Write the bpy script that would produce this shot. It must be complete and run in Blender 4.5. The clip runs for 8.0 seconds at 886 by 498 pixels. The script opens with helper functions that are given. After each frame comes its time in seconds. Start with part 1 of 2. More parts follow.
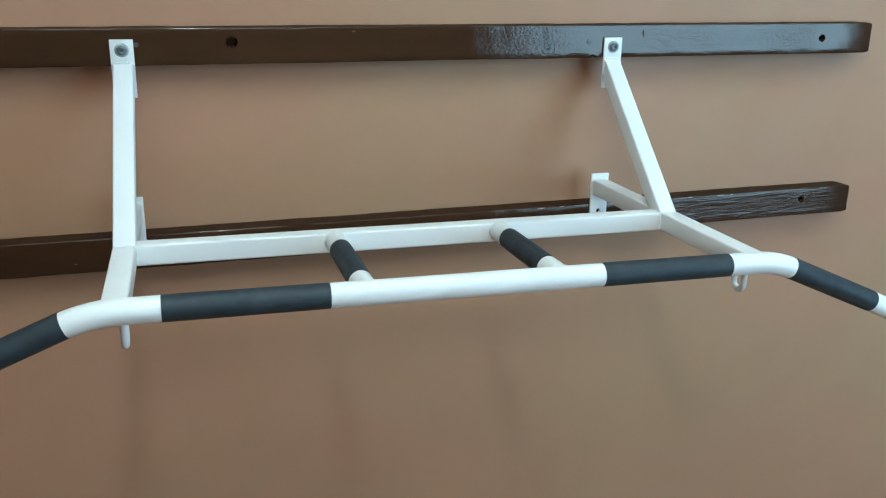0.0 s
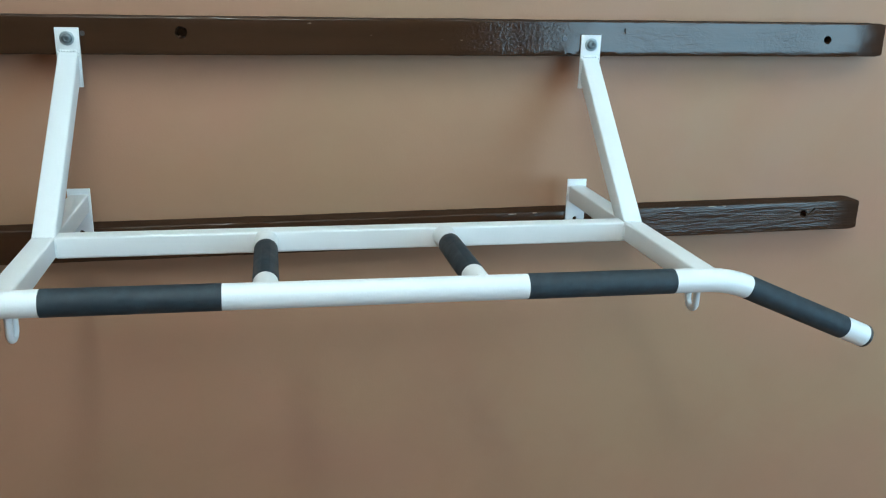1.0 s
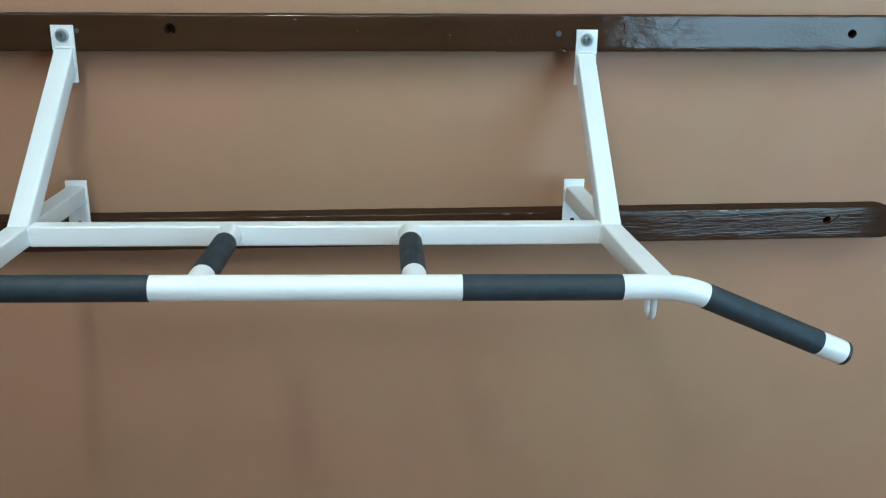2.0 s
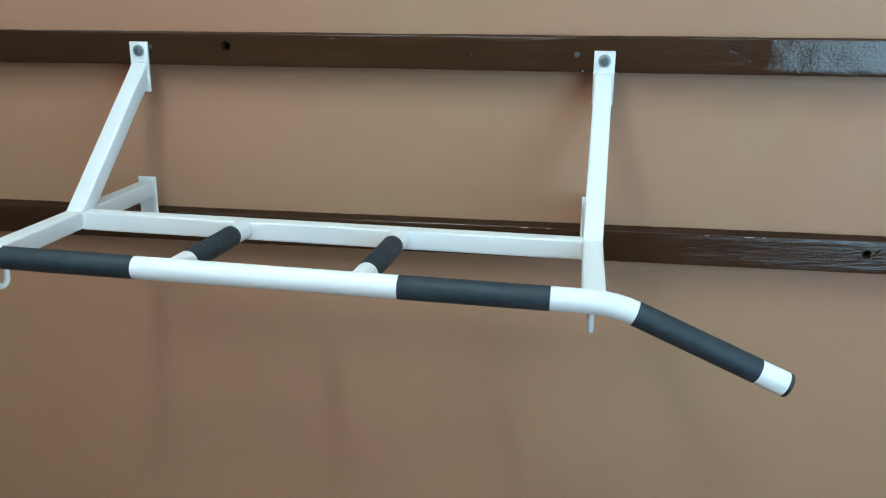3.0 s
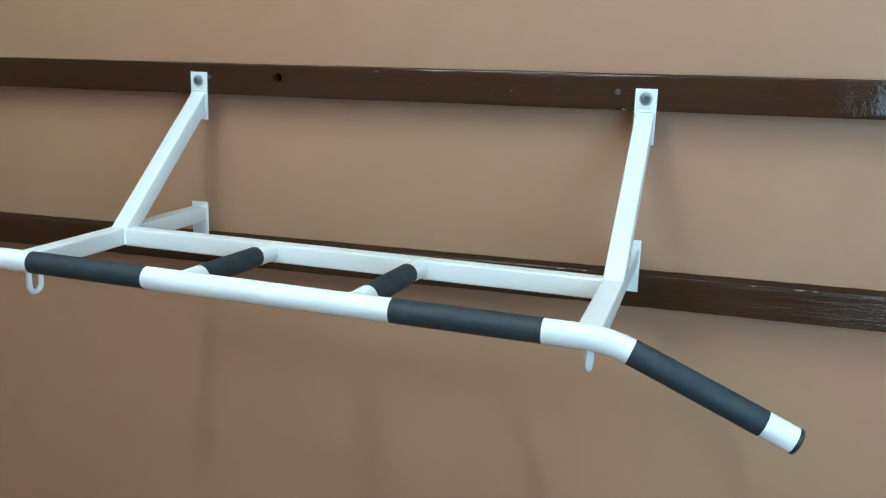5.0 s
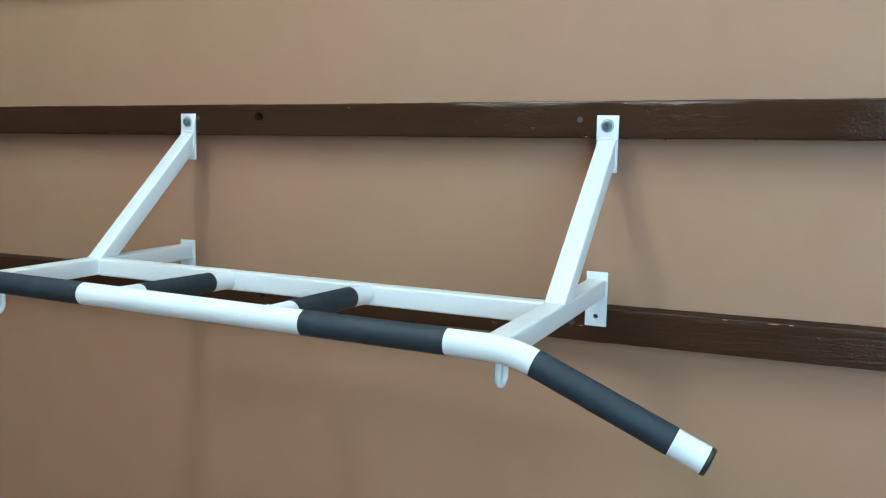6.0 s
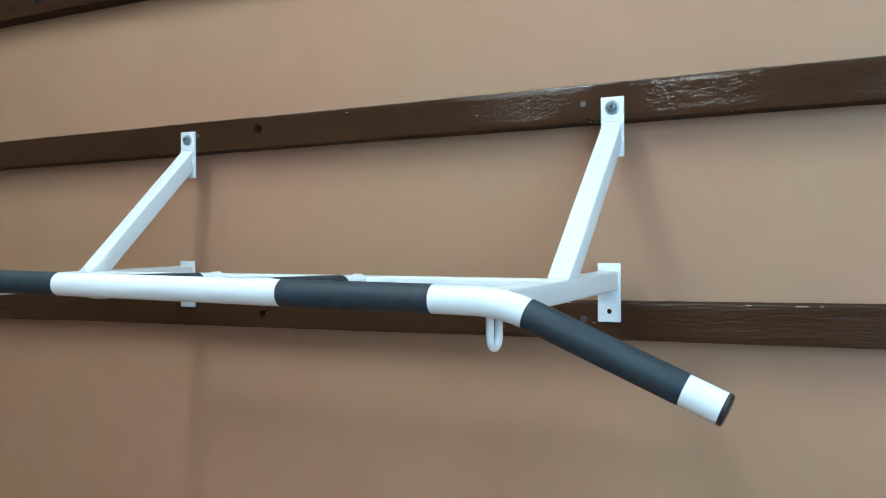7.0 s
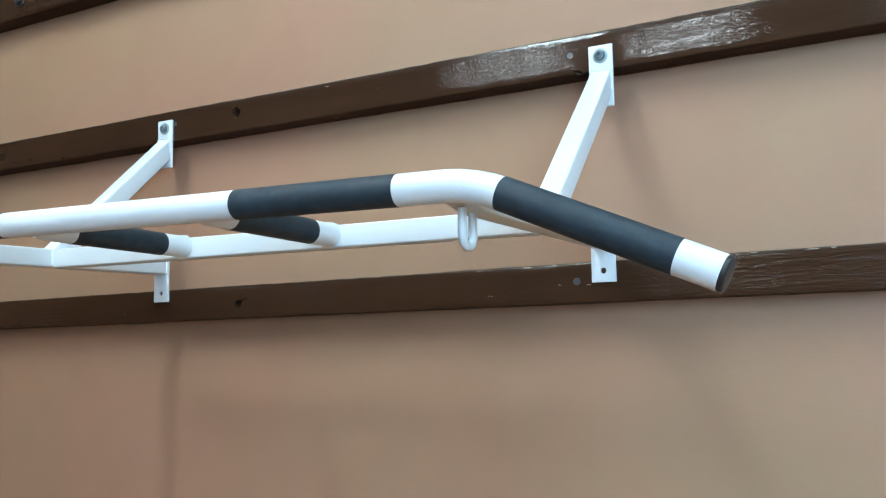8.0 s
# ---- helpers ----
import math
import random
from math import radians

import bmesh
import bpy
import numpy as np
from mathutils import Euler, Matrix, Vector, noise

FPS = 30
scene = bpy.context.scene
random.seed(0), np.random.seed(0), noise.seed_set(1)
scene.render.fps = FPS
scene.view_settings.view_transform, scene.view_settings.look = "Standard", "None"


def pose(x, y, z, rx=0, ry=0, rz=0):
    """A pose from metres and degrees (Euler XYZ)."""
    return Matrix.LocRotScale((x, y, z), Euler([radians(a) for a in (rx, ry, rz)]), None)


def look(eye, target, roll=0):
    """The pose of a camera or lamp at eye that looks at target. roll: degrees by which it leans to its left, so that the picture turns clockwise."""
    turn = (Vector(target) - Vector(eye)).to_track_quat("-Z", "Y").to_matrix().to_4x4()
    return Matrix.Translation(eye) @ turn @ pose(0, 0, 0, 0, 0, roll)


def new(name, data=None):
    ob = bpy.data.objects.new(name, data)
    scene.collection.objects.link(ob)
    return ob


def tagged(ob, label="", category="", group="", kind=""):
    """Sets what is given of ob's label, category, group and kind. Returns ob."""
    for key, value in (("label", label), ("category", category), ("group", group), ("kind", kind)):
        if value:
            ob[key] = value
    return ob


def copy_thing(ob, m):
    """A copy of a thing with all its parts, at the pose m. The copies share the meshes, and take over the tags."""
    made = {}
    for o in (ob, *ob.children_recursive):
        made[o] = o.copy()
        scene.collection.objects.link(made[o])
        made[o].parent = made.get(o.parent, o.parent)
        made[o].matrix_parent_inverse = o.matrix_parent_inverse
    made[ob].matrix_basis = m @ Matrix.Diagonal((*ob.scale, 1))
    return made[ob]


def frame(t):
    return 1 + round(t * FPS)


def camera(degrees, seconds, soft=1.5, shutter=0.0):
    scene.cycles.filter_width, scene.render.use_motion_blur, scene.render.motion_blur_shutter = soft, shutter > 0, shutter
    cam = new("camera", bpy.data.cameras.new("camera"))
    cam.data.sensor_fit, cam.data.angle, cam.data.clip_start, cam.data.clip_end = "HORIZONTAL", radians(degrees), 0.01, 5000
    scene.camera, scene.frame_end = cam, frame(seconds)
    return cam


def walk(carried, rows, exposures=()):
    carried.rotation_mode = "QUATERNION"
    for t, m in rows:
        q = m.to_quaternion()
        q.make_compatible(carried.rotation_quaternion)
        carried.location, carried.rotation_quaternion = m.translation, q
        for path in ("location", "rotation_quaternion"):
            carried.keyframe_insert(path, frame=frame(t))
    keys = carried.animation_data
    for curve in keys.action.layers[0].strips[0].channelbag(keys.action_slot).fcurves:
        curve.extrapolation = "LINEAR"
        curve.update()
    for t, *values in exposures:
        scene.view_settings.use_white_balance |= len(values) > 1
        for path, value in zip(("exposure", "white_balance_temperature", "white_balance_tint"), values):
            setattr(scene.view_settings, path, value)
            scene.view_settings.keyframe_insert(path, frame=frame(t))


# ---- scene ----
cam = camera(54.4, 8.0, soft=1.2)
PATH = [
    (0, (-0.317, -1.454, 2.414), (0.22, 0.377, 1.814), 1.0),
    (0.5, (-0.242, -1.444, 2.396), (0.262, 0.402, 1.812), 1.2),
    (1, (-0.113, -1.432, 2.396), (0.266, 0.44, 1.804), 1.6),
    (1.5, (0.0, -1.413, 2.389), (0.26, 0.476, 1.785), 1.1),
    (1.7, (0.029, -1.417, 2.39), (0.247, 0.477, 1.787), 0.9),
    (2.8, (0.354, -1.496, 2.4), (0.124, 0.406, 1.825), 0.9),
    (3, (0.413, -1.497, 2.401), (0.087, 0.394, 1.838), 0.7),
    (3.5, (0.514, -1.5, 2.398), (0.024, 0.37, 1.888), 0.4),
    (4, (0.517, -1.49, 2.382), (-0.029, 0.378, 1.918), 0.7),
    (4.2, (0.494, -1.484, 2.377), (-0.056, 0.384, 1.921), 0.9),
    (5.3, (0.624, -1.422, 2.34), (-0.035, 0.423, 1.938), 2.0),
    (5.5, (0.675, -1.401, 2.325), (-0.036, 0.433, 1.96), 1.9),
    (6, (0.761, -1.358, 2.268), (-0.059, 0.45, 2.023), 1.2),
    (6.5, (0.783, -1.317, 2.184), (-0.097, 0.473, 2.037), 0.0),
    (7, (0.784, -1.274, 2.112), (-0.119, 0.51, 2.077), -0.5),
    (7.5, (0.789, -1.22, 2.011), (-0.121, 0.558, 2.105), -0.7),
    (8, (0.774, -1.173, 1.917), (-0.141, 0.596, 2.099), -1.1),
]
EXPOSURES = [(0.0, 0.0, 6450, 10), (1.5, -0.06, 6450, 11), (3.0, 0.03, 6400, 11), (4.0, 0.1, 6400, 10), (5.5, 0.1, 6350, 10), (6.5, 0.15, 6300, 11), (7.0, 0.25, 6250, 12), (7.5, 0.49, 6150, 13), (8.0, 0.44, 6100, 13)]
walk(cam, [(t, look(eye, target, roll)) for t, eye, target, roll in PATH], exposures=EXPOSURES)

# ---- light ----
world = bpy.data.worlds.new("world")
scene.world = world
world.use_nodes = True
wn = world.node_tree.nodes
sky = wn.new("ShaderNodeTexSky")
sky.sky_type, sky.sun_disc = "NISHITA", False
sky.sun_elevation, sky.sun_rotation = radians(35), radians(60)
wn["Background"].inputs[1].default_value = 0.1
world.node_tree.links.new(sky.outputs[0], wn["Background"].inputs[0])

# daylight that the window lets in
WIN_X0, WIN_X1, WIN_Z0, WIN_Z1 = 1.27, 3.7, 1.65, 3.3
ROOM_X0, ROOM_X1, ROOM_Y0, ROOM_Z1 = -3.6, 5.0, -2.7, 3.5
WALL_Y, FACE_Y = 0.050, 0.006
day = bpy.data.lights.new("window_daylight", "AREA")
day.shape, day.size, day.size_y, day.energy = "RECTANGLE", WIN_X1 - WIN_X0 - 0.1, WIN_Z1 - WIN_Z0 - 0.1, 90
day.color = (0.42, 0.77, 1.0)
new("window_daylight", day).matrix_world = look(
    ((WIN_X0 + WIN_X1) / 2, ROOM_Y0 - 0.05, (WIN_Z0 + WIN_Z1) / 2), ((WIN_X0 + WIN_X1) / 2, 0, (WIN_Z0 + WIN_Z1) / 2))
LAMP_GLOW, STRIP_GLOW, WALL_LAMP_GLOW = 47.0, 5.0, 18.0


# ---- materials ----
class Mat:
    """A node material under construction."""

    def __init__(self, name, colour, rough=0.5, metal=0.0, coords="Object"):
        self.m = bpy.data.materials.new(name)
        self.m.use_nodes = True
        self.t = self.m.node_tree
        self.b = self.t.nodes["Principled BSDF"]
        self.b.inputs["Base Color"].default_value = (*colour, 1)
        self.b.inputs["Roughness"].default_value = rough
        self.b.inputs["Metallic"].default_value = metal
        self.co = self.t.nodes.new("ShaderNodeTexCoord").outputs[coords]
        self.normal = None

    def link(self, a, b):
        self.t.links.new(a, b)

    def noise(self, scale, detail=4.0, stretch=(1, 1, 1), rough=0.55, shift=0.0, warp=0.0):
        mp = self.t.nodes.new("ShaderNodeMapping")
        mp.inputs["Scale"].default_value = stretch
        mp.inputs["Location"].default_value = (shift, shift * 0.7, shift * 1.3)
        n = self.t.nodes.new("ShaderNodeTexNoise")
        n.inputs["Scale"].default_value, n.inputs["Detail"].default_value = scale, detail
        n.inputs["Roughness"].default_value, n.inputs["Distortion"].default_value = rough, warp
        self.link(self.co, mp.inputs["Vector"])
        self.link(mp.outputs[0], n.inputs["Vector"])
        return n.outputs["Fac"]

    def remap(self, fac, a, b, lo=0.0, hi=1.0):
        r = self.t.nodes.new("ShaderNodeMapRange")
        for i, v in enumerate((a, b, lo, hi)):
            r.inputs[i + 1].default_value = v
        self.link(fac, r.inputs[0])
        return r.outputs[0]

    def math(self, op, a, b):
        n = self.t.nodes.new("ShaderNodeMath")
        n.operation = op
        for i, v in enumerate((a, b)):
            if isinstance(v, (int, float)):
                n.inputs[i].default_value = v
            else:
                self.link(v, n.inputs[i])
        return n.outputs[0]

    def mix(self, fac, a, b):
        n = self.t.nodes.new("ShaderNodeMix")
        n.data_type = "RGBA"
        if isinstance(fac, float):
            n.inputs[0].default_value = fac
        else:
            self.link(fac, n.inputs[0])
        for i, v in ((6, a), (7, b)):
            if isinstance(v, tuple):
                n.inputs[i].default_value = (*v, 1)
            else:
                self.link(v, n.inputs[i])
        return n.outputs[2]

    def colour(self, c):
        self.link(c, self.b.inputs["Base Color"])

    def rough(self, r):
        self.link(r, self.b.inputs["Roughness"])

    def bump(self, height, depth, strength=1.0):
        n = self.t.nodes.new("ShaderNodeBump")
        n.inputs["Distance"].default_value = depth
        if isinstance(strength, (int, float)):
            n.inputs["Strength"].default_value = strength
        else:
            self.link(strength, n.inputs["Strength"])
        self.link(height, n.inputs["Height"])
        if self.normal is not None:
            self.link(self.normal, n.inputs["Normal"])
        self.normal = n.outputs[0]
        self.link(self.normal, self.b.inputs["Normal"])
        return self


def wall_paint():
    m = Mat("tan_wall_paint", (0.33, 0.22, 0.14), 0.6)
    # reddish and brown clouds in the colour stand in for soft shadow mottling
    shade_cloud = m.remap(m.noise(1.7, 3.0, warp=0.6), 0.36, 0.64)
    shade_patch = m.remap(m.noise(6.5, 4.0, shift=3.1, warp=0.8), 0.42, 0.7)
    c = m.mix(shade_cloud, (0.372, 0.192, 0.121), (0.350, 0.206, 0.122))
    c = m.mix(m.math("MULTIPLY", shade_patch, 0.25), c, (0.315, 0.160, 0.094))
    c = m.mix(m.math("MULTIPLY", m.noise(90, 3.0), 0.10), c, (0.34, 0.225, 0.14))
    m.colour(c)
    m.rough(m.remap(m.noise(5, 3.0, shift=9.0), 0.3, 0.7, 0.5, 0.66))
    m.bump(m.noise(9, 3.0, shift=5.0), 0.004, 0.35).bump(m.noise(260, 2.0), 0.0004, 0.5)
    return m.m


def board_paint(name, wrinkle, shift):
    m = Mat(name, (0.055, 0.026, 0.014), 0.22)
    m.b.inputs["Specular IOR Level"].default_value = 0.42
    streak = m.remap(m.noise(26, 4.0, (0.12, 1, 1), shift=shift), 0.35, 0.7)
    c = m.mix(streak, (0.032, 0.0148, 0.0082), (0.042, 0.0195, 0.0108))
    wear = m.remap(m.noise(3.2, 3.0, shift=shift + 2), 0.45, 0.7)
    c = m.mix(m.math("MULTIPLY", wear, 0.35), c, (0.053, 0.026, 0.0152))
    # small chips where the paint has come off
    chip = m.math("MULTIPLY", m.remap(m.noise(95, 2.0, (0.35, 1, 1), shift=shift), 0.75, 0.785),
                  m.remap(m.noise(7, 2.0, shift=shift + 5), 0.50, 0.58))
    c = m.mix(chip, c, (0.42, 0.34, 0.27))
    m.colour(c)
    sep = m.t.nodes.new("ShaderNodeSeparateXYZ")
    m.link(m.co, sep.inputs[0])
    x = m.math("ADD", sep.outputs[0], m.math("MULTIPLY", m.noise(26, 3.0), 0.07))
    # the sawn end and the rough top and underside took thin paint and stayed dull
    end = m.remap(x, 0.955, 1.01)
    nrm = m.t.nodes.new("ShaderNodeSeparateXYZ")
    m.link(m.t.nodes["Texture Coordinate"].outputs["Normal"], nrm.inputs[0])
    flat = m.remap(m.math("ABSOLUTE", nrm.outputs[2], 0.0), 0.6, 0.95)
    dull = m.math("MAXIMUM", end, flat)
    m.rough(m.math("ADD", m.math("MULTIPLY", dull, 0.45), m.remap(m.noise(14, 4.0, shift=shift + 7), 0.3, 0.75, 0.045, 0.11)))
    m.link(m.remap(dull, 0.0, 1.0, 0.42, 0.06), m.b.inputs["Specular IOR Level"])
    # brush wrinkles along the grain
    m.bump(m.noise(150, 3.0, (0.075, 1, 1), rough=0.6, shift=shift, warp=1.2), 0.0034, m.math("MULTIPLY", m.remap(x, 0.42, 0.62, 0.12, 1.0), wrinkle))
    # patches of blistered paint
    peel = m.math("MAXIMUM", m.math("SUBTRACT", 1.0, m.remap(m.math("ABSOLUTE", m.math("SUBTRACT", x, 0.31), 0.0), 0.01, 0.17)),
                  m.math("SUBTRACT", 1.0, m.remap(m.math("ABSOLUTE", m.math("SUBTRACT", x, 0.84), 0.0), 0.02, 0.13)))
    peel = m.math("MAXIMUM", peel, m.remap(m.noise(4.5, 2.0, shift=shift + 1), 0.68, 0.78))
    m.bump(m.noise(230, 3.0, (0.75, 1, 1), shift=shift, warp=0.5), 0.0008, m.math("ADD", m.math("MULTIPLY", peel, 0.7), 0.03))
    blot = m.math("SUBTRACT", 1.0, m.remap(m.math("ABSOLUTE", m.math("SUBTRACT", x, 0.60), 0.0), 0.06, 0.13))
    m.bump(m.noise(85, 4.0, (0.4, 1, 1), shift=shift + 4, warp=1.5), 0.0008, m.math("ADD", m.math("MULTIPLY", blot, 0.8), 0.03))
    m.bump(m.noise(11, 2.0, shift=shift), 0.0012, 0.4)
    return m.m


def white_enamel():
    m = Mat("white_enamel", (0.86, 0.86, 0.85), 0.38)
    dirt = m.remap(m.noise(14, 4.0, warp=0.4), 0.55, 0.8)
    m.colour(m.mix(m.math("MULTIPLY", dirt, 0.25), (0.68, 0.725, 0.76), (0.60, 0.63, 0.64)))
    m.rough(m.remap(m.noise(30, 3.0), 0.3, 0.7, 0.30, 0.46))
    m.bump(m.noise(420, 2.0), 0.0003, 0.5).bump(m.noise(45, 2.0), 0.0006, 0.25)
    return m.m


def grip_rubber():
    m = Mat("black_grip_rubber", (0.02, 0.022, 0.026), 0.62)
    m.colour(m.mix(m.remap(m.noise(60, 4.0), 0.4, 0.7), (0.008, 0.0185, 0.028), (0.013, 0.029, 0.042)))
    m.rough(m.remap(m.noise(35, 3.0), 0.3, 0.7, 0.55, 0.72))
    m.bump(m.noise(900, 2.0), 0.0003, 0.55)
    return m.m


def plain(name, colour, rough, metal=0.0, grain=120.0, depth=0.0004):
    m = Mat(name, colour, rough, metal)
    m.colour(m.mix(m.remap(m.noise(grain / 6, 4.0), 0.35, 0.7), tuple(v * 0.88 for v in colour), tuple(min(1, v * 1.08) for v in colour)))
    m.bump(m.noise(grain, 3.0), depth, 0.4)
    return m.m


def glowing(name, colour, strength):
    m = Mat(name, (0.8, 0.8, 0.8), 0.5)
    m.b.inputs["Emission Color"].default_value = (*colour, 1)
    m.b.inputs["Emission Strength"].default_value = strength
    return m.m


def clear_glass():
    m = Mat("window_glass", (1, 1, 1), 0.0)
    m.b.inputs["Transmission Weight"].default_value = 1.0
    m.b.inputs["IOR"].default_value = 1.45
    return m.m


WALL = wall_paint()
BOARD_SMOOTH = board_paint("brown_gloss_board_paint", 0.065, 0.0)
BOARD_GRAINED = board_paint("brown_gloss_grained_board_paint", 0.40, 11.0)
WHITE = white_enamel()
RUBBER = grip_rubber()
BARE_WOOD = plain("bare_wood", (0.40, 0.32, 0.25), 0.7)
CAP = plain("black_plastic", (0.015, 0.016, 0.018), 0.4)
ZINC = plain("zinc_plated_steel", (0.33, 0.40, 0.43), 0.5, 0.6, 300)
BOLT_STEEL = plain("grey_bolt_steel", (0.16, 0.20, 0.22), 0.5, 0.5, 300)
DARK_STEEL = plain("dark_steel", (0.10, 0.10, 0.105), 0.45, 0.8, 300)
BLACK_STEEL = plain("blackened_steel", (0.035, 0.037, 0.042), 0.45, 0.5, 300)
# unseen floor: bright orange-brown chosen to bounce warm light up the wall
FLOOR_MAT = plain("warm_bounce_floor", (0.54, 0.29, 0.14), 0.45, 0.0, 40)
CEILING_MAT = plain("white_ceiling_paint", (0.74, 0.73, 0.70), 0.7, 0.0, 60)
FRAME_MAT = plain("white_window_paint", (0.76, 0.76, 0.74), 0.4)
GLASS = clear_glass()
DIFFUSER = glowing("lamp_diffuser_glow", (0.80, 1.0, 1.0), LAMP_GLOW)
STRIP = glowing("strip_diffuser_glow", (0.80, 1.0, 0.98), STRIP_GLOW)
WALL_LAMP = glowing("wall_lamp_glow", (0.90, 1.0, 0.98), WALL_LAMP_GLOW)


# ---- mesh helpers ----
def part(name, bm, material, parent=None, label="", smooth=True):
    """Links a bmesh as one mesh object, under parent if given."""
    bmesh.ops.recalc_face_normals(bm, faces=bm.faces)
    me = bpy.data.meshes.new(name)
    bm.to_mesh(me)
    bm.free()
    me.materials.append(material)
    if smooth:
        me.polygons.foreach_set("use_smooth", [True] * len(me.polygons))
        me.set_sharp_from_angle(angle=radians(32))
    ob = new(name, me)
    ob.parent = parent
    return tagged(ob, label)


def box(lo, hi, bevel=0.0, bm=None):
    bm = bm or bmesh.new()
    made = bmesh.ops.create_cube(bm, size=1.0)["verts"]
    for v in made:
        v.co = Vector([a + (b - a) * (c + 0.5) for a, b, c in zip(lo, hi, v.co)])
    if bevel:
        es = {e for v in made for e in v.link_edges}
        bmesh.ops.bevel(bm, geom=list(es), offset=bevel, segments=2, affect="EDGES", profile=0.5)
    return bm


def sweep(bm, rings, closed_ends=True):
    """Joins rings of points, in order, into a skin."""
    vs = [[bm.verts.new(p) for p in ring] for ring in rings]
    n = len(vs[0])
    for a, b in zip(vs, vs[1:]):
        for i in range(n):
            bm.faces.new((a[i], a[(i + 1) % n], b[(i + 1) % n], b[i]))
    if closed_ends:
        bm.faces.new(vs[0][::-1])
        bm.faces.new(vs[-1])
    return bm


def along(points, radii, sides=32, bm=None):
    """A round bar along a line of points, with a radius at each."""
    bm = bm or bmesh.new()
    pts = [Vector(p) for p in points]
    rings, side = [], None
    for i, p in enumerate(pts):
        d = (pts[min(i + 1, len(pts) - 1)] - pts[max(i - 1, 0)]).normalized()
        if side is None:
            side = d.orthogonal().normalized()
        side = (side - d * side.dot(d)).normalized()
        up = d.cross(side)
        rings.append([p + radii[i] * (math.cos(a) * side + math.sin(a) * up)
                      for a in (2 * math.pi * k / sides for k in range(sides))])
    return sweep(bm, rings)


def square_tube(a, b, width, height, up, corner=0.003, cuts=(0.0, 1.0)):
    """A square section with rounded corners from a to b; up points out of its top face."""
    a, b = Vector(a), Vector(b)
    d = (b - a).normalized()
    u = (Vector(up) - d * Vector(up).dot(d)).normalized()
    s = d.cross(u)
    prof = []
    for cx, cz, start in ((1, 1, 0), (-1, 1, 90), (-1, -1, 180), (1, -1, 270)):
        for k in range(5):
            an = radians(start + 22.5 * k)
            prof.append((cx * (width / 2 - corner) + corner * math.cos(an), cz * (height / 2 - corner) + corner * math.sin(an)))
    return sweep(bmesh.new(), [[q + x * s + z * u for x, z in prof] for q in (a.lerp(b, k) for k in cuts)])


def weld(points, size, seed):
    """A lumpy bead of weld along a line of points."""
    pts = [Vector(p) for p in points]
    fine = []
    for p, q in zip(pts, pts[1:]):
        n = max(2, int((q - p).length / 0.0016))
        fine += [p.lerp(q, k / n) for k in range(n)]
    fine.append(pts[-1])
    radii = [size * (0.8 + 0.45 * noise.noise(Vector((seed, i * 0.9, 0))) + 0.18 * math.sin(i * 2.4)) for i in range(len(fine))]
    radii[0] = radii[-1] = size * 0.3
    return along(fine, radii, 8)


def cut(ob, cutters):
    """Takes the cutters' bmeshes out of ob's mesh."""
    for bm in cutters:
        me = bpy.data.meshes.new("cutter")
        bmesh.ops.recalc_face_normals(bm, faces=bm.faces)
        bm.to_mesh(me)
        bm.free()
        tool = new("cutter", me)
        mod = ob.modifiers.new("cut", "BOOLEAN")
        mod.operation, mod.object, mod.solver = "DIFFERENCE", tool, "EXACT"
        bpy.context.view_layer.update()
        got = bpy.data.meshes.new_from_object(ob.evaluated_get(bpy.context.evaluated_depsgraph_get()))
        ob.modifiers.clear()
        old = ob.data
        ob.data = got
        got.name = old.name
        bpy.data.objects.remove(tool)
        bpy.data.meshes.remove(me)
        bpy.data.meshes.remove(old)
    ob.data.set_sharp_from_angle(angle=radians(32))
    return ob


# ---- the room ----
T = 0.2
wall_n = part("wall_north", box((ROOM_X0 - T, WALL_Y, -0.1), (ROOM_X1 + T, WALL_Y + T, ROOM_Z1 + 0.1)), WALL, smooth=False)
tagged(wall_n, "tan painted plaster wall with faint brown shade clouds in its colour", "wall", kind="structure")
tagged(part("wall_west", box((ROOM_X0 - T, ROOM_Y0, -0.1), (ROOM_X0, WALL_Y - 0.002, ROOM_Z1 + 0.1)), WALL, smooth=False), "plain tan painted side wall", "wall", kind="structure")
tagged(part("wall_east", box((ROOM_X1, ROOM_Y0, -0.1), (ROOM_X1 + T, WALL_Y - 0.002, ROOM_Z1 + 0.1)), WALL, smooth=False), "plain tan painted side wall", "wall", kind="structure")
bm = bmesh.new()
for lo, hi in (((ROOM_X0 - T, -0.1), (WIN_X0, ROOM_Z1 + 0.1)), ((WIN_X1, -0.1), (ROOM_X1 + T, ROOM_Z1 + 0.1)),
               ((WIN_X0, -0.1), (WIN_X1, WIN_Z0)), ((WIN_X0, WIN_Z1), (WIN_X1, ROOM_Z1 + 0.1))):
    box((lo[0], ROOM_Y0 - T, lo[1]), (hi[0], ROOM_Y0, hi[1]), bm=bm)
tagged(part("wall_south", bm, WALL, smooth=False), "plain tan painted wall with a wide window opening", "wall", kind="structure")
tagged(part("floor", box((ROOM_X0, ROOM_Y0, -0.1), (ROOM_X1, WALL_Y, 0.0)), FLOOR_MAT, smooth=False), "plain unseen floor, orange-brown to bounce warm light", "floor", kind="structure")
tagged(part("ceiling", box((ROOM_X0, ROOM_Y0, ROOM_Z1), (ROOM_X1, WALL_Y, ROOM_Z1 + 0.1)), CEILING_MAT, smooth=False), "plain white painted ceiling", "ceiling", kind="structure")

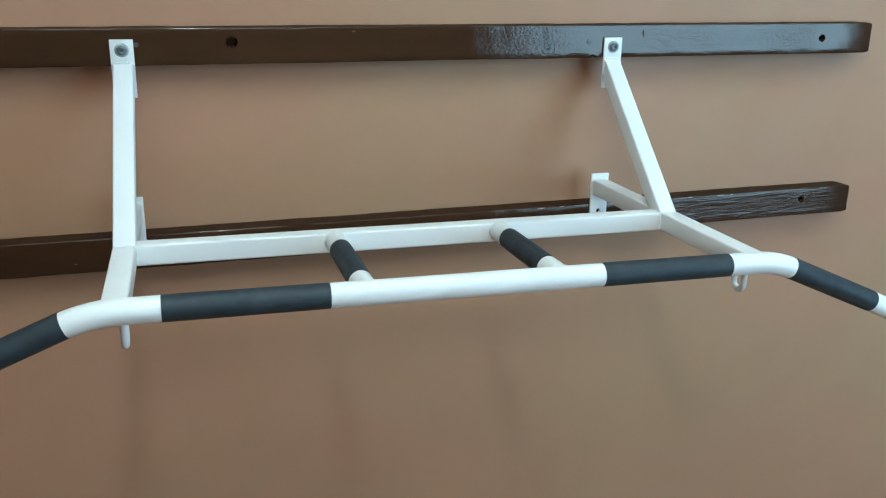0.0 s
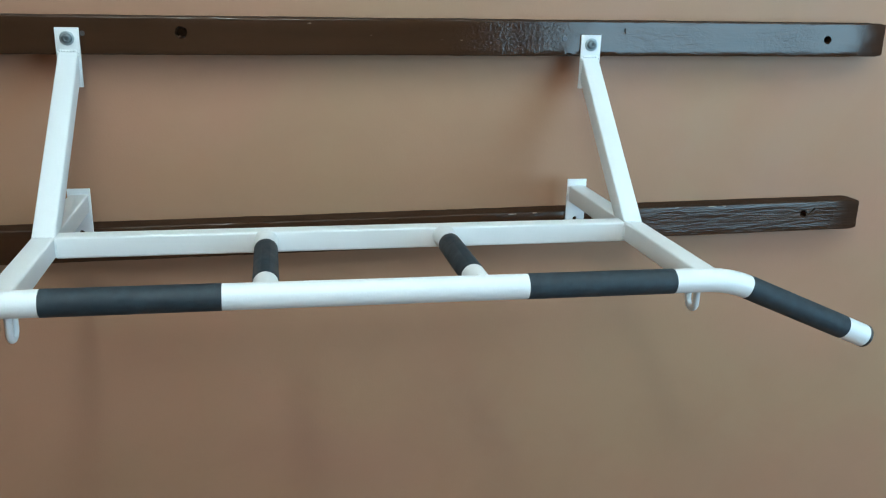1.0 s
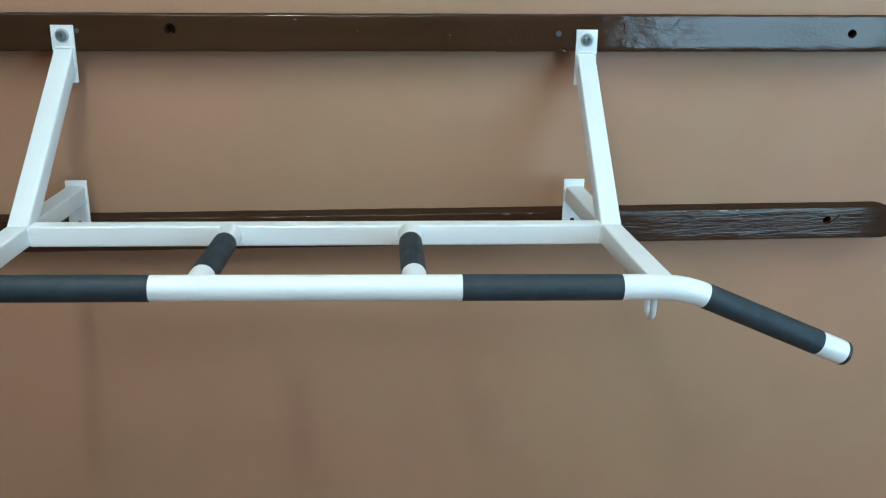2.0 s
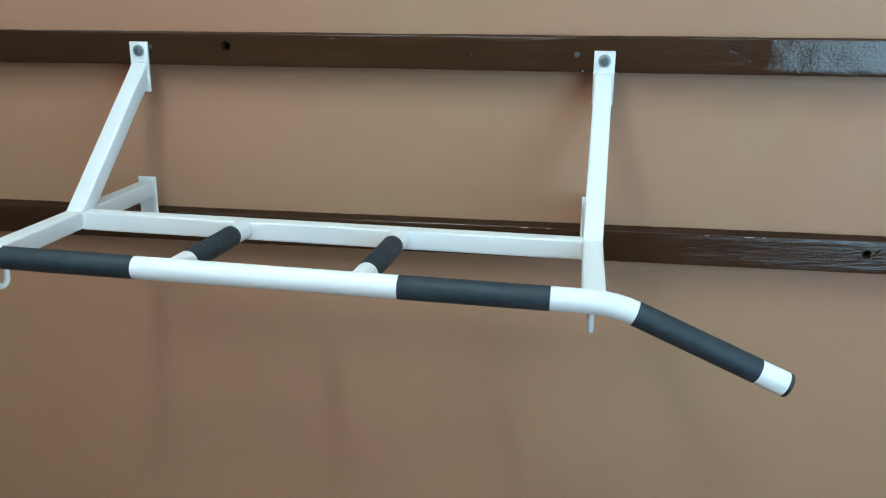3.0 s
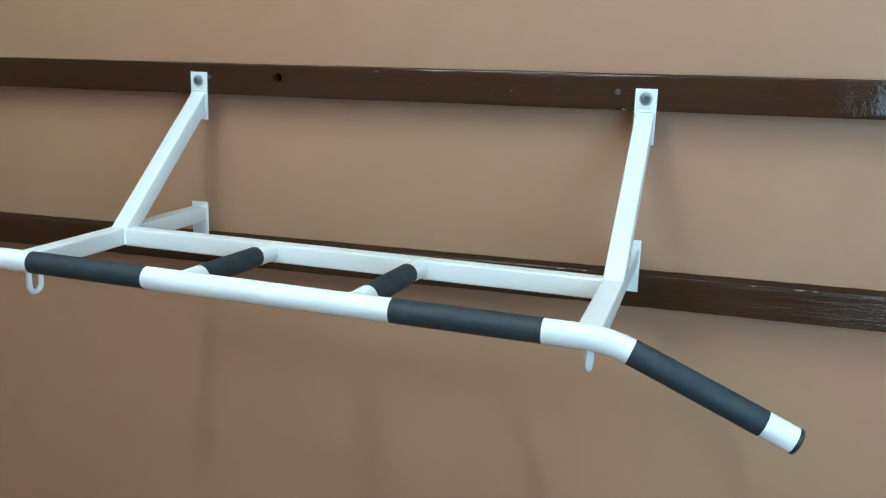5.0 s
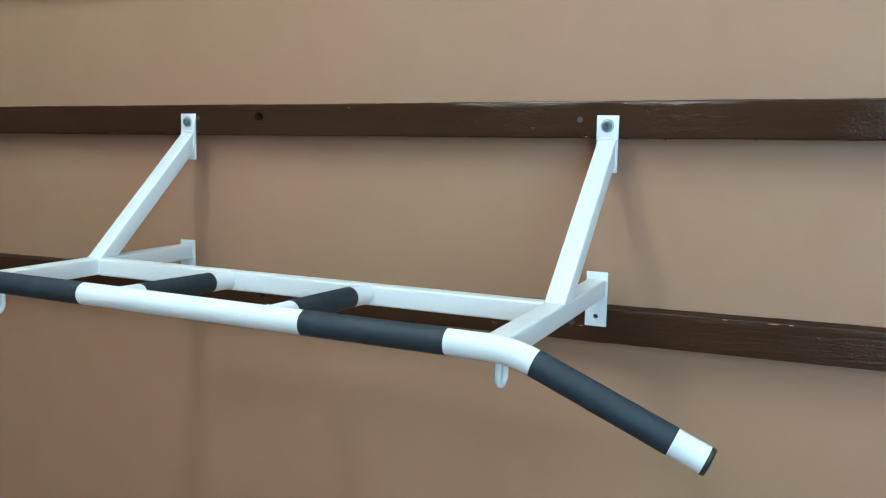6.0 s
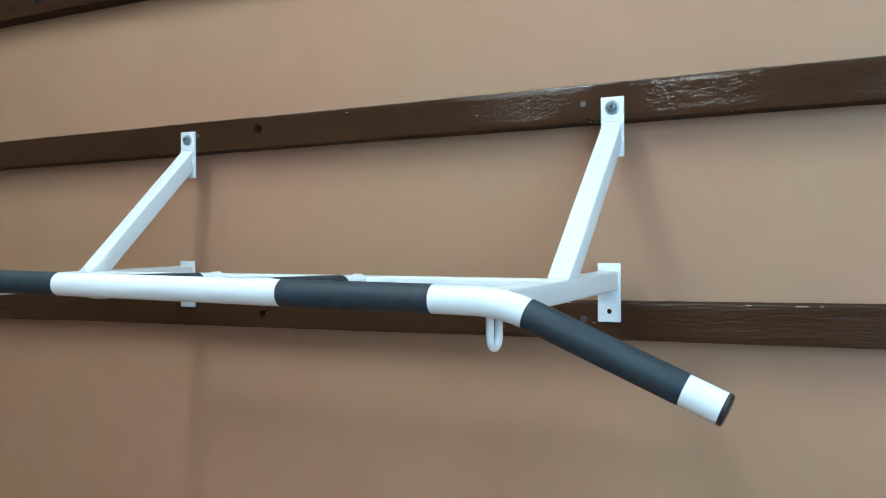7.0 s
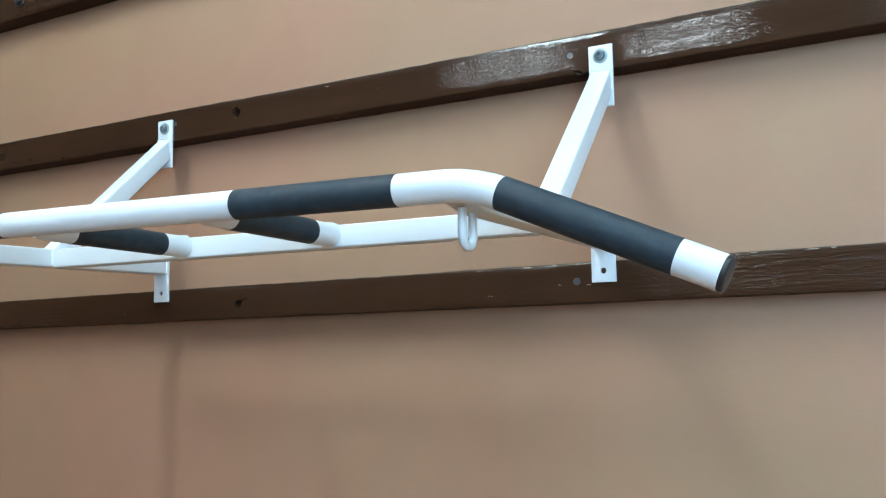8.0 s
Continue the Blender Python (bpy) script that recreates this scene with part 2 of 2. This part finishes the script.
# the window behind the camera, whose shine lies on the boards
win = tagged(new("window_1"), "wide white framed window letting in daylight", "window", kind="structure")
win.location = ((WIN_X0 + WIN_X1) / 2, ROOM_Y0 - 0.1, WIN_Z0)
wy, fw, bays = ROOM_Y0 - 0.12, 0.05, 2
bay = (WIN_X1 - WIN_X0 - fw) / bays
bm = bmesh.new()
for z0, z1 in ((WIN_Z0, WIN_Z0 + fw), (WIN_Z1 - fw, WIN_Z1)):
    box((WIN_X0, wy - 0.03, z0), (WIN_X1, wy + 0.03, z1), 0.004, bm)
for k in range(bays + 1):
    x = WIN_X0 + k * bay
    box((x, wy - 0.028, WIN_Z0 + fw), (x + fw, wy + 0.028, WIN_Z1 - fw), 0.004, bm)
frame_ob = part("window_frame", bm, FRAME_MAT, win)
frame_ob.matrix_parent_inverse = Matrix.Translation(-win.location)
for k in range(bays):
    x = WIN_X0 + k * bay + fw
    pane = part("pane", box((x, wy - 0.003, WIN_Z0 + fw), (x + bay - fw, wy + 0.003, WIN_Z1 - fw)), GLASS, win, smooth=False)
    pane.matrix_parent_inverse = Matrix.Translation(-win.location)
    pane.visible_shadow = False

# the ceiling lamps, whose glints lie on the boards and whose faint shadows lie on the wall
LW, LD = 0.15, 0.7
lamp = tagged(new("ceiling_light"), "long white ceiling light with a glowing diffuser", "ceiling light")
lamp.location = (-0.30, -1.6, ROOM_Z1)
part("housing", box((-LW / 2 - 0.02, -LD / 2 - 0.02, -0.05), (LW / 2 + 0.02, LD / 2 + 0.02, -0.001), 0.006), FRAME_MAT, lamp)
part("diffuser", box((-LW / 2, -LD / 2, -0.066), (LW / 2, LD / 2, -0.0505), 0.004), DIFFUSER, lamp)

# two unseen lamps added high on the wall behind camera to glint on boards
glint_lamp = tagged(new("added_glint_light"), "unseen broad white light added high on the wall for the boards' glints", "wall light", "wall lights beside the window")
glint_lamp.location = (0.03, ROOM_Y0, 3.08)
part("housing", box((-0.18, 0.001, 0.0), (0.18, 0.045, 0.26), 0.006), FRAME_MAT, glint_lamp)
part("diffuser", box((-0.16, 0.0455, 0.02), (0.16, 0.060, 0.24), 0.004), WALL_LAMP, glint_lamp)
copy_thing(glint_lamp, pose(-0.80, ROOM_Y0, 3.08))

# rows of broad strip lights along the wall, whose light falls steeply past the boards
strip = tagged(new("strip_light"), "long white strip light with a glowing diffuser", "strip light", "strip lights along the ceiling")
strip.location = (-0.30, -0.68, ROOM_Z1)
part("housing", box((-1.24, -0.125, -0.045), (1.24, 0.125, -0.001), 0.006), FRAME_MAT, strip)
part("diffuser", box((-1.22, -0.105, -0.060), (1.22, 0.105, -0.0455), 0.004), STRIP, strip)
for lx, ly in ((2.20, -0.68), (-0.30, -1.02), (2.20, -1.02)):
    copy_thing(strip, pose(lx, ly, ROOM_Z1))




# ---- the boards on the wall ----
DEPTH = WALL_Y - FACE_Y - 0.0005


def board(label, material, x0, x1, z_mid, height, rise, seed, holes, gouges=()):
    """A painted batten with worn edges and bored holes, its front in the plane y = FACE_Y. rise: metres up per metre to the right."""
    ob_at = pose(0, FACE_Y, z_mid, 0, -math.degrees(math.atan(rise)), 0)
    half, r, n = height / 2, 0.0028, int((x1 - x0) / 0.012)
    prof = []
    for cy, cz, start in ((DEPTH - r, half - r, 0), (r, half - r, 90), (r, -half + r, 180), (DEPTH - r, -half + r, 270)):
        for k in range(4):
            a = radians(start + 30 * k)
            prof.append((cy + r * math.cos(a), cz + r * math.sin(a)))
    fine = []
    for i, (p, q) in enumerate(zip(prof, prof[1:] + prof[:1])):
        steps = 6 if i % 4 == 3 else 1
        fine += [(p[0] + (q[0] - p[0]) * k / steps, p[1] + (q[1] - p[1]) * k / steps) for k in range(steps)]
    rings = []
    for i in range(n + 1):
        x = x0 + (x1 - x0) * i / n
        ends = 0.0022 if i in (0, n) else 0.0
        ring = []
        for y, z in fine:
            edge = max(0.0, abs(z) / half - 0.75) * 4
            w = noise.noise(Vector((x * 5, y * 20 + seed, z * 20)))
            f = noise.noise(Vector((x * 40, y * 60, z * 60 + seed)))
            ring.append((x, min(y + (0.0006 + 0.0006 * f + 0.0004 * w) * (y < 0.02) + ends * (y < 0.004), DEPTH),
                         z - math.copysign(edge * (0.0007 * (1 + f) + 0.0006 * w) + ends * (edge > 0.5), z)))
        rings.append(ring)
    ob = part("wall_batten", sweep(bmesh.new(), rings), material)
    cutters = []
    for x, z, rad, deep in holes:
        zl = z - z_mid - rise * x
        pts = [(x, -0.01, zl), (x, 0.0012, zl), (x, 0.0045, zl), (x, deep, zl)]
        c = along(pts, [rad * 1.3, rad * 1.22, rad, rad * 0.96], 18)
        for v in c.verts:
            v.co.x += 0.0012 * noise.noise(v.co * 210)
            v.co.z += 0.0012 * noise.noise(v.co * 170 + Vector((3, 0, 0)))
        cutters.append(c)
    for x, z, length, width, deep, turn in gouges:
        zl = z - z_mid - rise * x
        c = along([(length * (k / 6 - 0.5), 0.0, 0.0) for k in range(7)], [width * w for w in (0.15, 0.6, 0.9, 1.0, 0.8, 0.5, 0.1)], 10)
        for v in c.verts:
            v.co += Vector((0, 0, 0.0012 * noise.noise(v.co * 300)))
            v.co.y *= deep / width
        c.transform(pose(x, 0.0005, zl, 0, turn, 0))
        cutters.append(c)
    cut(ob, cutters)
    ob.matrix_world = ob_at
    return tagged(ob, label, "wall batten", "battens on the wall")


def screw(parent, x, z, z_mid, rise, rad=0.0048, turn=20):
    """A small cross-headed screw sunk in a batten."""
    zl = z - z_mid - rise * x
    head = along([(0, -0.0008, 0), (0, -0.0002, 0), (0, 0.004, 0)], [rad * 0.85, rad, rad * 0.6], 20)
    ob = part("screw", head, DARK_STEEL, parent, "grey cross-headed screw")
    slots = [box((-rad * 0.7, -0.003, -rad * 0.16), (rad * 0.7, 0.0012, rad * 0.16)), box((-rad * 0.16, -0.003, -rad * 0.7), (rad * 0.16, 0.0012, rad * 0.7))]
    cut(ob, slots)
    ob.matrix_basis = pose(x, 0.0004, zl, 0, turn, 0)
    return ob


U_MID, U_RISE = 2.3062, 0.0086
L_MID, L_RISE = 1.972, 0.0128
upper = board("dark brown gloss painted wooden batten with bored holes", BOARD_SMOOTH, -2.6, 0.993, U_MID, 0.0600, U_RISE, 1.0,
              [(-0.249, 2.309, 0.0078, 0.03), (0.877, 2.314, 0.006, 0.03)],
              [(0.392, 2.281, 0.02, 0.004, 0.006, 25), (0.487, 2.322, 0.012, 0.0018, 0.0015, 80), (0.30, 2.296, 0.008, 0.0015, 0.001, 10)])
lower = board("dark brown gloss painted batten with raised wood grain", BOARD_GRAINED, -2.6, 1.001, L_MID, 0.059, L_RISE, 7.0,
              [(0.883, 1.989, 0.0062, 0.03), (-0.243, 1.966, 0.0055, 0.03)],
              [(-0.233, 1.971, 0.03, 0.0035, 0.004, -28), (0.897, 1.993, 0.024, 0.003, 0.003, -35)])
third = board("dark brown gloss painted batten high on the wall", BOARD_SMOOTH, -2.6, 0.99, 2.633, 0.059, 0.0095, 15.0, [])
screw(upper, 0.379, 2.309, U_MID, U_RISE)
screw(upper, -0.395, 2.306, U_MID, U_RISE, 0.004, 35)
screw(lower, 0.378, 1.979, L_MID, L_RISE, 0.0055, 5)


def hex_bolt(parent, x, z, z_mid, rise, turn):
    """A dark hexagon-headed bolt on its washer."""
    head = along([(0, -0.0025, 0), (0, -0.009, 0), (0, -0.0105, 0)], [0.0105, 0.0105, 0.0088], 6)
    ob = part("bolt", head, BLACK_STEEL, parent, "dark hexagon-headed bolt", smooth=False)
    ob.matrix_basis = pose(x, 0.0004, z - z_mid - rise * x, 0, turn, 0)
    part("washer", along([(0, 0.001, 0), (0, -0.0022, 0), (0, -0.0026, 0)], [0.0135, 0.0135, 0.0128], 28), BLACK_STEEL, ob)
    return ob


hex_bolt(third, -0.845, 2.632, 2.633, 0.0095, 10)


def chip(parent, x, z, length, high, z_mid, rise, seed):
    """A sliver of bare wood where the paint has flaked off a batten's face."""
    zl = z - z_mid - rise * x
    n, length, high = 14, length * 0.75, high * 0.5
    rim = [Vector((length / 2 * math.cos(a) * (1 + 0.5 * noise.noise(Vector((seed, k, 0)))), 0, high / 2 * math.sin(a) * (1 + 0.7 * noise.noise(Vector((seed, k, 5))))))
           for k, a in ((k, 2 * math.pi * k / n) for k in range(n))]
    ob = part("paint_chip", sweep(bmesh.new(), [rim, [p + Vector((0, -0.0006, 0)) for p in rim]]), BARE_WOOD, parent, "pale bare wood under flaked paint", smooth=False)
    ob.matrix_basis = pose(x, 0.0004, zl)
    return ob


for k, (x, z, w, h) in enumerate(((0.303, 2.0025, 0.022, 0.0022), (0.345, 2.0035, 0.012, 0.002), (0.352, 1.975, 0.006, 0.0016), (0.395, 1.974, 0.009, 0.0015),
                                  (0.69, 2.0075, 0.022, 0.0024), (0.715, 2.008, 0.010, 0.002), (0.62, 2.0068, 0.012, 0.0015), (0.24, 1.963, 0.004, 0.002), (0.245, 1.962, 0.003, 0.0015))):
    chip(lower, x, z, w, h, L_MID, L_RISE, k * 3.7)
for k, (x, z, w, h) in enumerate(((0.20, 2.304, 0.003, 0.002), (-0.05, 2.327, 0.009, 0.0012))):
    chip(upper, x, z, w, h, U_MID, U_RISE, 50 + k * 3.7)

for k, (x, size) in enumerate(((0.452, 0.0022), (0.478, 0.0014), (0.512, 0.0025), (0.521, 0.0016), (0.56, 0.0013), (0.645, 0.0018), (0.662, 0.0013), (-0.31, 0.0014))):
    drop = along([(0, 0.0, 0.001), (0, 0, -0.0003), (0, 0, -size * 0.6), (0, 0, -size)], [size * 1.2, size, size * 0.8, size * 0.3], 10)
    part("paint_drip", drop, BOARD_SMOOTH, upper, "hardened brown paint drip").matrix_basis = pose(x, 0.012 + 0.004 * (k % 3), -0.0292)

# ---- the pull-up bar ----
CX, TUBE, ARM_H = 0.4225, 0.030, 0.029
ARM_TOP, CROSS_Y = 2.054, -0.245


def pipe_at(x):
    """y and z of the front bar's axis, which runs a little out of square."""
    return -0.4910 + 0.012 * x, 2.0490 - 0.0105 * x


# it hangs a little askew: sideways shift of its top, its foot at the wall and its front
TOP_DX, FOOT_DX, FRONT_DX = 0.003, -0.001, 0.004
PIPE_R, GRIP_R = 0.0154, 0.0158
bar = tagged(new("pull_up_bar"), "white steel pull-up bar with black rubber grips, bolted to wall battens", "pull-up bar")
bar.location = (0, 0, 1.974)
HOME = Matrix.Translation((0, 0, -1.974))


def piece(name, bm, material, parent=None, label="", smooth=True):
    """A part of the bar, given in the room's coordinates."""
    ob = part(name, bm, material, parent or bar, label, smooth)
    if parent is None:
        ob.matrix_parent_inverse = HOME
    return ob


def mounting_plate(x, z0, z1, hole_z, bolted):
    ob = piece("mounting_plate", box((x - 0.0175, FACE_Y - 0.0042, z0), (x + 0.0175, FACE_Y - 0.0002, z1), 0.0007), WHITE)
    cut(ob, [along([(x, -0.02, hole_z), (x, 0.02, hole_z)], [0.0042, 0.0042], 24)])
    if bolted:
        w = along([(x, FACE_Y - 0.0043, hole_z), (x, FACE_Y - 0.0056, hole_z), (x, FACE_Y - 0.0062, hole_z)], [0.0108, 0.0108, 0.0098], 32)
        piece("washer", w, ZINC, ob, "grey steel washer")
        h = along([(x, FACE_Y - 0.0062, hole_z), (x, FACE_Y - 0.0085, hole_z), (x, FACE_Y - 0.0108, hole_z), (x, FACE_Y - 0.0122, hole_z)], [0.0078, 0.0076, 0.0066, 0.0045], 28)
        head = piece("bolt", h, BOLT_STEEL, ob, "round-headed hex socket bolt")
        c = along([(x, -0.03, hole_z), (x, FACE_Y - 0.0078, hole_z)], [0.0036, 0.0036], 6)
        cut(head, [c])
    return ob


def side_frame(s):
    """One side: two plates, the brace, the arm and the hanging loop. s: -1 or 1."""
    xt, xf, xp = s * CX + TOP_DX + (0.003 if s < 0 else 0.0), s * CX + FOOT_DX + (0.001 if s < 0 else -0.0025), s * CX + FRONT_DX
    x = (xf + xp) / 2
    pipe_y, pipe_z = pipe_at(xp)
    lift_top, lift_foot = (-0.0015, 0.0) if s < 0 else (0.0, 0.0025)
    mounting_plate(xt, 2.226 + lift_top, 2.316 + lift_top, 2.300 + lift_top, True)
    mounting_plate(xf, 1.974 + lift_foot, 2.063 + lift_foot, 1.990 + lift_foot, False)
    arm = piece("arm", square_tube((xf, FACE_Y - 0.0043, ARM_TOP - ARM_H / 2), (xp, pipe_y, ARM_TOP - ARM_H / 2), TUBE, ARM_H, (0, 0, 1), cuts=(0.0, 0.5, 0.9, 1.0)), WHITE)
    for v in arm.data.vertices:
        if v.co.y < -0.46:
            v.co.z += 0.006 * (v.co.z < ARM_TOP - 0.02)
            v.co.y = pipe_y + (0.024 if v.co.z < ARM_TOP - 0.02 else math.sqrt(max(0.00002, 0.0148**2 - (v.co.z - pipe_z) ** 2)))
    # the brace's top face runs from the upper plate down to the arm at the cross tube
    top, foot = Vector((xt, FACE_Y, 2.283)), Vector((x, CROSS_Y + 0.002, ARM_TOP))
    d = (foot - top).normalized()
    up = Vector((0, d.z, -d.y))
    a, b = top - up * TUBE / 2 - d * 0.03, foot - up * TUBE / 2 + d * 0.03
    brace = piece("brace", square_tube(a, b, TUBE, TUBE, up), WHITE)
    for v in brace.data.vertices:
        # cope the ends flat on the plate and on the arm
        if v.co.y > -0.1:
            k = (v.co.y - FACE_Y + 0.0043) / d.y
        else:
            k = (v.co.z - ARM_TOP + 0.0005) / d.z
        v.co -= d * k
    # weld beads
    zf = ARM_TOP
    for sx in (-1, 1):
        xe = xt + sx * TUBE / 2
        piece("weld_bead", weld([(xe, FACE_Y - 0.0052, 2.247), (xe, FACE_Y - 0.0052, 2.279)], 0.0022, 3.0 + sx + s), WHITE)
        xe = xf + sx * TUBE / 2
        piece("weld_bead", weld([(xe, FACE_Y - 0.0052, ARM_TOP - 0.027), (xe, FACE_Y - 0.0052, ARM_TOP - 0.003)], 0.0022, 9.0 + sx + s), WHITE)
    piece("weld_bead", weld([(xt - 0.013, FACE_Y - 0.0052, 2.2795), (xt + 0.013, FACE_Y - 0.0052, 2.2795)], 0.0024, 5.0 + s), WHITE)
    piece("weld_bead", weld([(x - 0.013, CROSS_Y + 0.001, zf + 0.0004), (x + 0.013, CROSS_Y + 0.001, zf + 0.0004)], 0.0014, 6.0 + s), WHITE)
    xi = x - s * TUBE / 2
    piece("weld_bead", weld([(xi, CROSS_Y - 0.0005, zf - 0.003), (xi, CROSS_Y - 0.0005, zf - TUBE + 0.002)], 0.0026, 7.0 + s), WHITE)
    piece("weld_bead", weld([(xp - s * 0.014, pipe_y + 0.0135, zf - 0.0005), (xp, pipe_y + 0.0145, zf - 0.0005), (xp + s * 0.014, pipe_y + 0.0145, zf - 0.002)], 0.002, 8.0 + s), WHITE)
    # hanging loop: a bent rod under the arm
    xl, yc, legs, low = s * 0.418 + 0.0065, -0.446, 0.0115, 1.9922
    pts = [(xl, yc - legs, ARM_TOP - TUBE - 0.002 + 0.006)]
    pts += [(xl, yc - legs * math.cos(a), low + legs - legs * math.sin(a)) for a in (math.pi * k / 14 for k in range(15))]
    pts.append((xl, yc + legs, ARM_TOP - TUBE - 0.002 + 0.006))
    piece("hanging_loop", along(pts, [0.0043] * len(pts), 14), WHITE, label="bent rod hanging loop welded under the arm")


for s in (-1, 1):
    side_frame(s)

piece("cross_tube", square_tube((-CX + TUBE / 2 + 0.0022, CROSS_Y + 0.014, ARM_TOP - 0.0005 - 0.015), (CX + 0.003 - TUBE / 2 - 0.0002, CROSS_Y + 0.014, ARM_TOP - 0.0005 - 0.015), 0.028, 0.030, (0, 0, 1)), WHITE)

# the front bar: straight, then bent down and out at both ends
BEND_X, BEND_R, DROP = 0.447, 0.16, radians(22.6)
TAN = BEND_R * math.tan(DROP / 2)


def bar_line(length):
    """The point of the bar's axis at this length from its middle."""
    s, q = math.copysign(1, length), abs(length)
    flat, arc = BEND_X - TAN, BEND_R * DROP
    if q <= flat:
        x, z = q, 0.0
    elif q <= flat + arc:
        a = (q - flat) / BEND_R
        x, z = flat + BEND_R * math.sin(a), -BEND_R * (1 - math.cos(a))
    else:
        e = q - flat - arc
        x = flat + BEND_R * math.sin(DROP) + e * math.cos(DROP)
        z = -BEND_R * (1 - math.cos(DROP)) - e * math.sin(DROP)
    y0, z0 = pipe_at(s * x + FRONT_DX)
    return Vector((s * x + FRONT_DX, y0, z0 + z))


def bar_piece(a, b, radius, lip, steps):
    pts = [bar_line(a + (b - a) * k / steps) for k in range(steps + 1)]
    pts = [pts[0]] + [bar_line(a + lip)] + pts[1:-1] + [bar_line(b - lip)] + [pts[-1]]
    radii = [radius - lip] + [radius] * (len(pts) - 2) + [radius - lip]
    return along(pts, radii, 40)


S_GRIP0, S_GRIP1, S_OUT0, S_OUT1, S_END = 0.1785, 0.370, 0.474, 0.637, 0.673
piece("front_bar", bar_piece(-S_END, S_END, PIPE_R, 0.0006, 90), WHITE)
for s in (-1, 1):
    piece("grip", bar_piece(min(s * S_GRIP0, s * S_GRIP1), max(s * S_GRIP0, s * S_GRIP1), GRIP_R, 0.0006, 8), RUBBER, label="matt black rubber grip sleeve")
    a, b = (S_OUT0, S_OUT1) if s > 0 else (-S_OUT1, -S_OUT0)
    piece("grip", bar_piece(a, b, GRIP_R, 0.0006, 16), RUBBER, label="matt black rubber grip sleeve")
    a, b = bar_line(s * S_END), bar_line(s * (S_END + 0.02))
    d = (b - a).normalized()
    cap = along([a - d * 0.0005, a + d * 0.0008, a + d * 0.0034, a + d * 0.0048, a + d * 0.0053], [0.0150, 0.0157, 0.0157, 0.0146, 0.0118], 40)
    piece("end_cap", cap, CAP, label="black plastic end cap")

# two short handles between the cross tube and the front bar
HX, HZ = 0.1275, 2.0408
for s in (-1, 1):
    hx = s * HX + 0.0005
    py, pz = pipe_at(hx)
    # the welded root swells where it meets the cross tube
    root = [(CROSS_Y + 0.001, 0.0010), (CROSS_Y - 0.003, 0.0009), (CROSS_Y - 0.006, 0.0007), (CROSS_Y - 0.009, 0.0004), (CROSS_Y - 0.0125, 0.0002), (CROSS_Y - 0.016, 0.0)]
    run = [(hx, y, HZ) for y, _ in root] + [(hx, py + 0.030, HZ + 0.0052), (hx, py + 0.016, HZ + 0.0058), (hx, py + 0.008, HZ + 0.0064)]
    h = piece("handle", along(run, [PIPE_R + q for _, q in root] + [PIPE_R, PIPE_R * 0.98, PIPE_R * 0.9], 48), WHITE)
    for v in h.data.vertices:
        # uneven weld at the root
        swell = max(0.0, 1 - (CROSS_Y - v.co.y) / 0.012) * (v.co.y > CROSS_Y - 0.012)
        v.co += swell * 0.0016 * noise.noise(v.co * 160) * Vector((v.co.x - hx, 0, v.co.z - HZ)).normalized()
        # cope the front end round the bar
        if v.co.y < py + 0.012:
            v.co.y = py + max(0.004, math.sqrt(max(0.0, 0.0146**2 - (v.co.z - pz) ** 2)))
    y0, y1 = -0.289, -0.438
    rise = [HZ + 0.0052 * (-y - 0.261) / (-py - 0.030 - 0.261) for y in (y0, y1)]
    piece("grip", along([(hx, y0, rise[0]), (hx, y0 - 0.0006, rise[0]), (hx, y1 + 0.0006, rise[1]), (hx, y1, rise[1])], [GRIP_R - 0.0004, GRIP_R + 0.0002, GRIP_R + 0.0002, GRIP_R - 0.0004], 36), RUBBER, h, "matt black rubber grip sleeve")
    # weld where the handle meets the front bar
    seam = [(hx + PIPE_R * math.cos(a), py + math.sqrt(max(0.0, PIPE_R**2 - (HZ + 0.0056 + PIPE_R * math.sin(a) - pz) ** 2)), HZ + 0.0056 + PIPE_R * math.sin(a)) for a in (radians(-35 + 250 * k / 30) for k in range(31))]
    piece("weld_bead", weld(seam, 0.0016, 24.0 + s), WHITE, h)
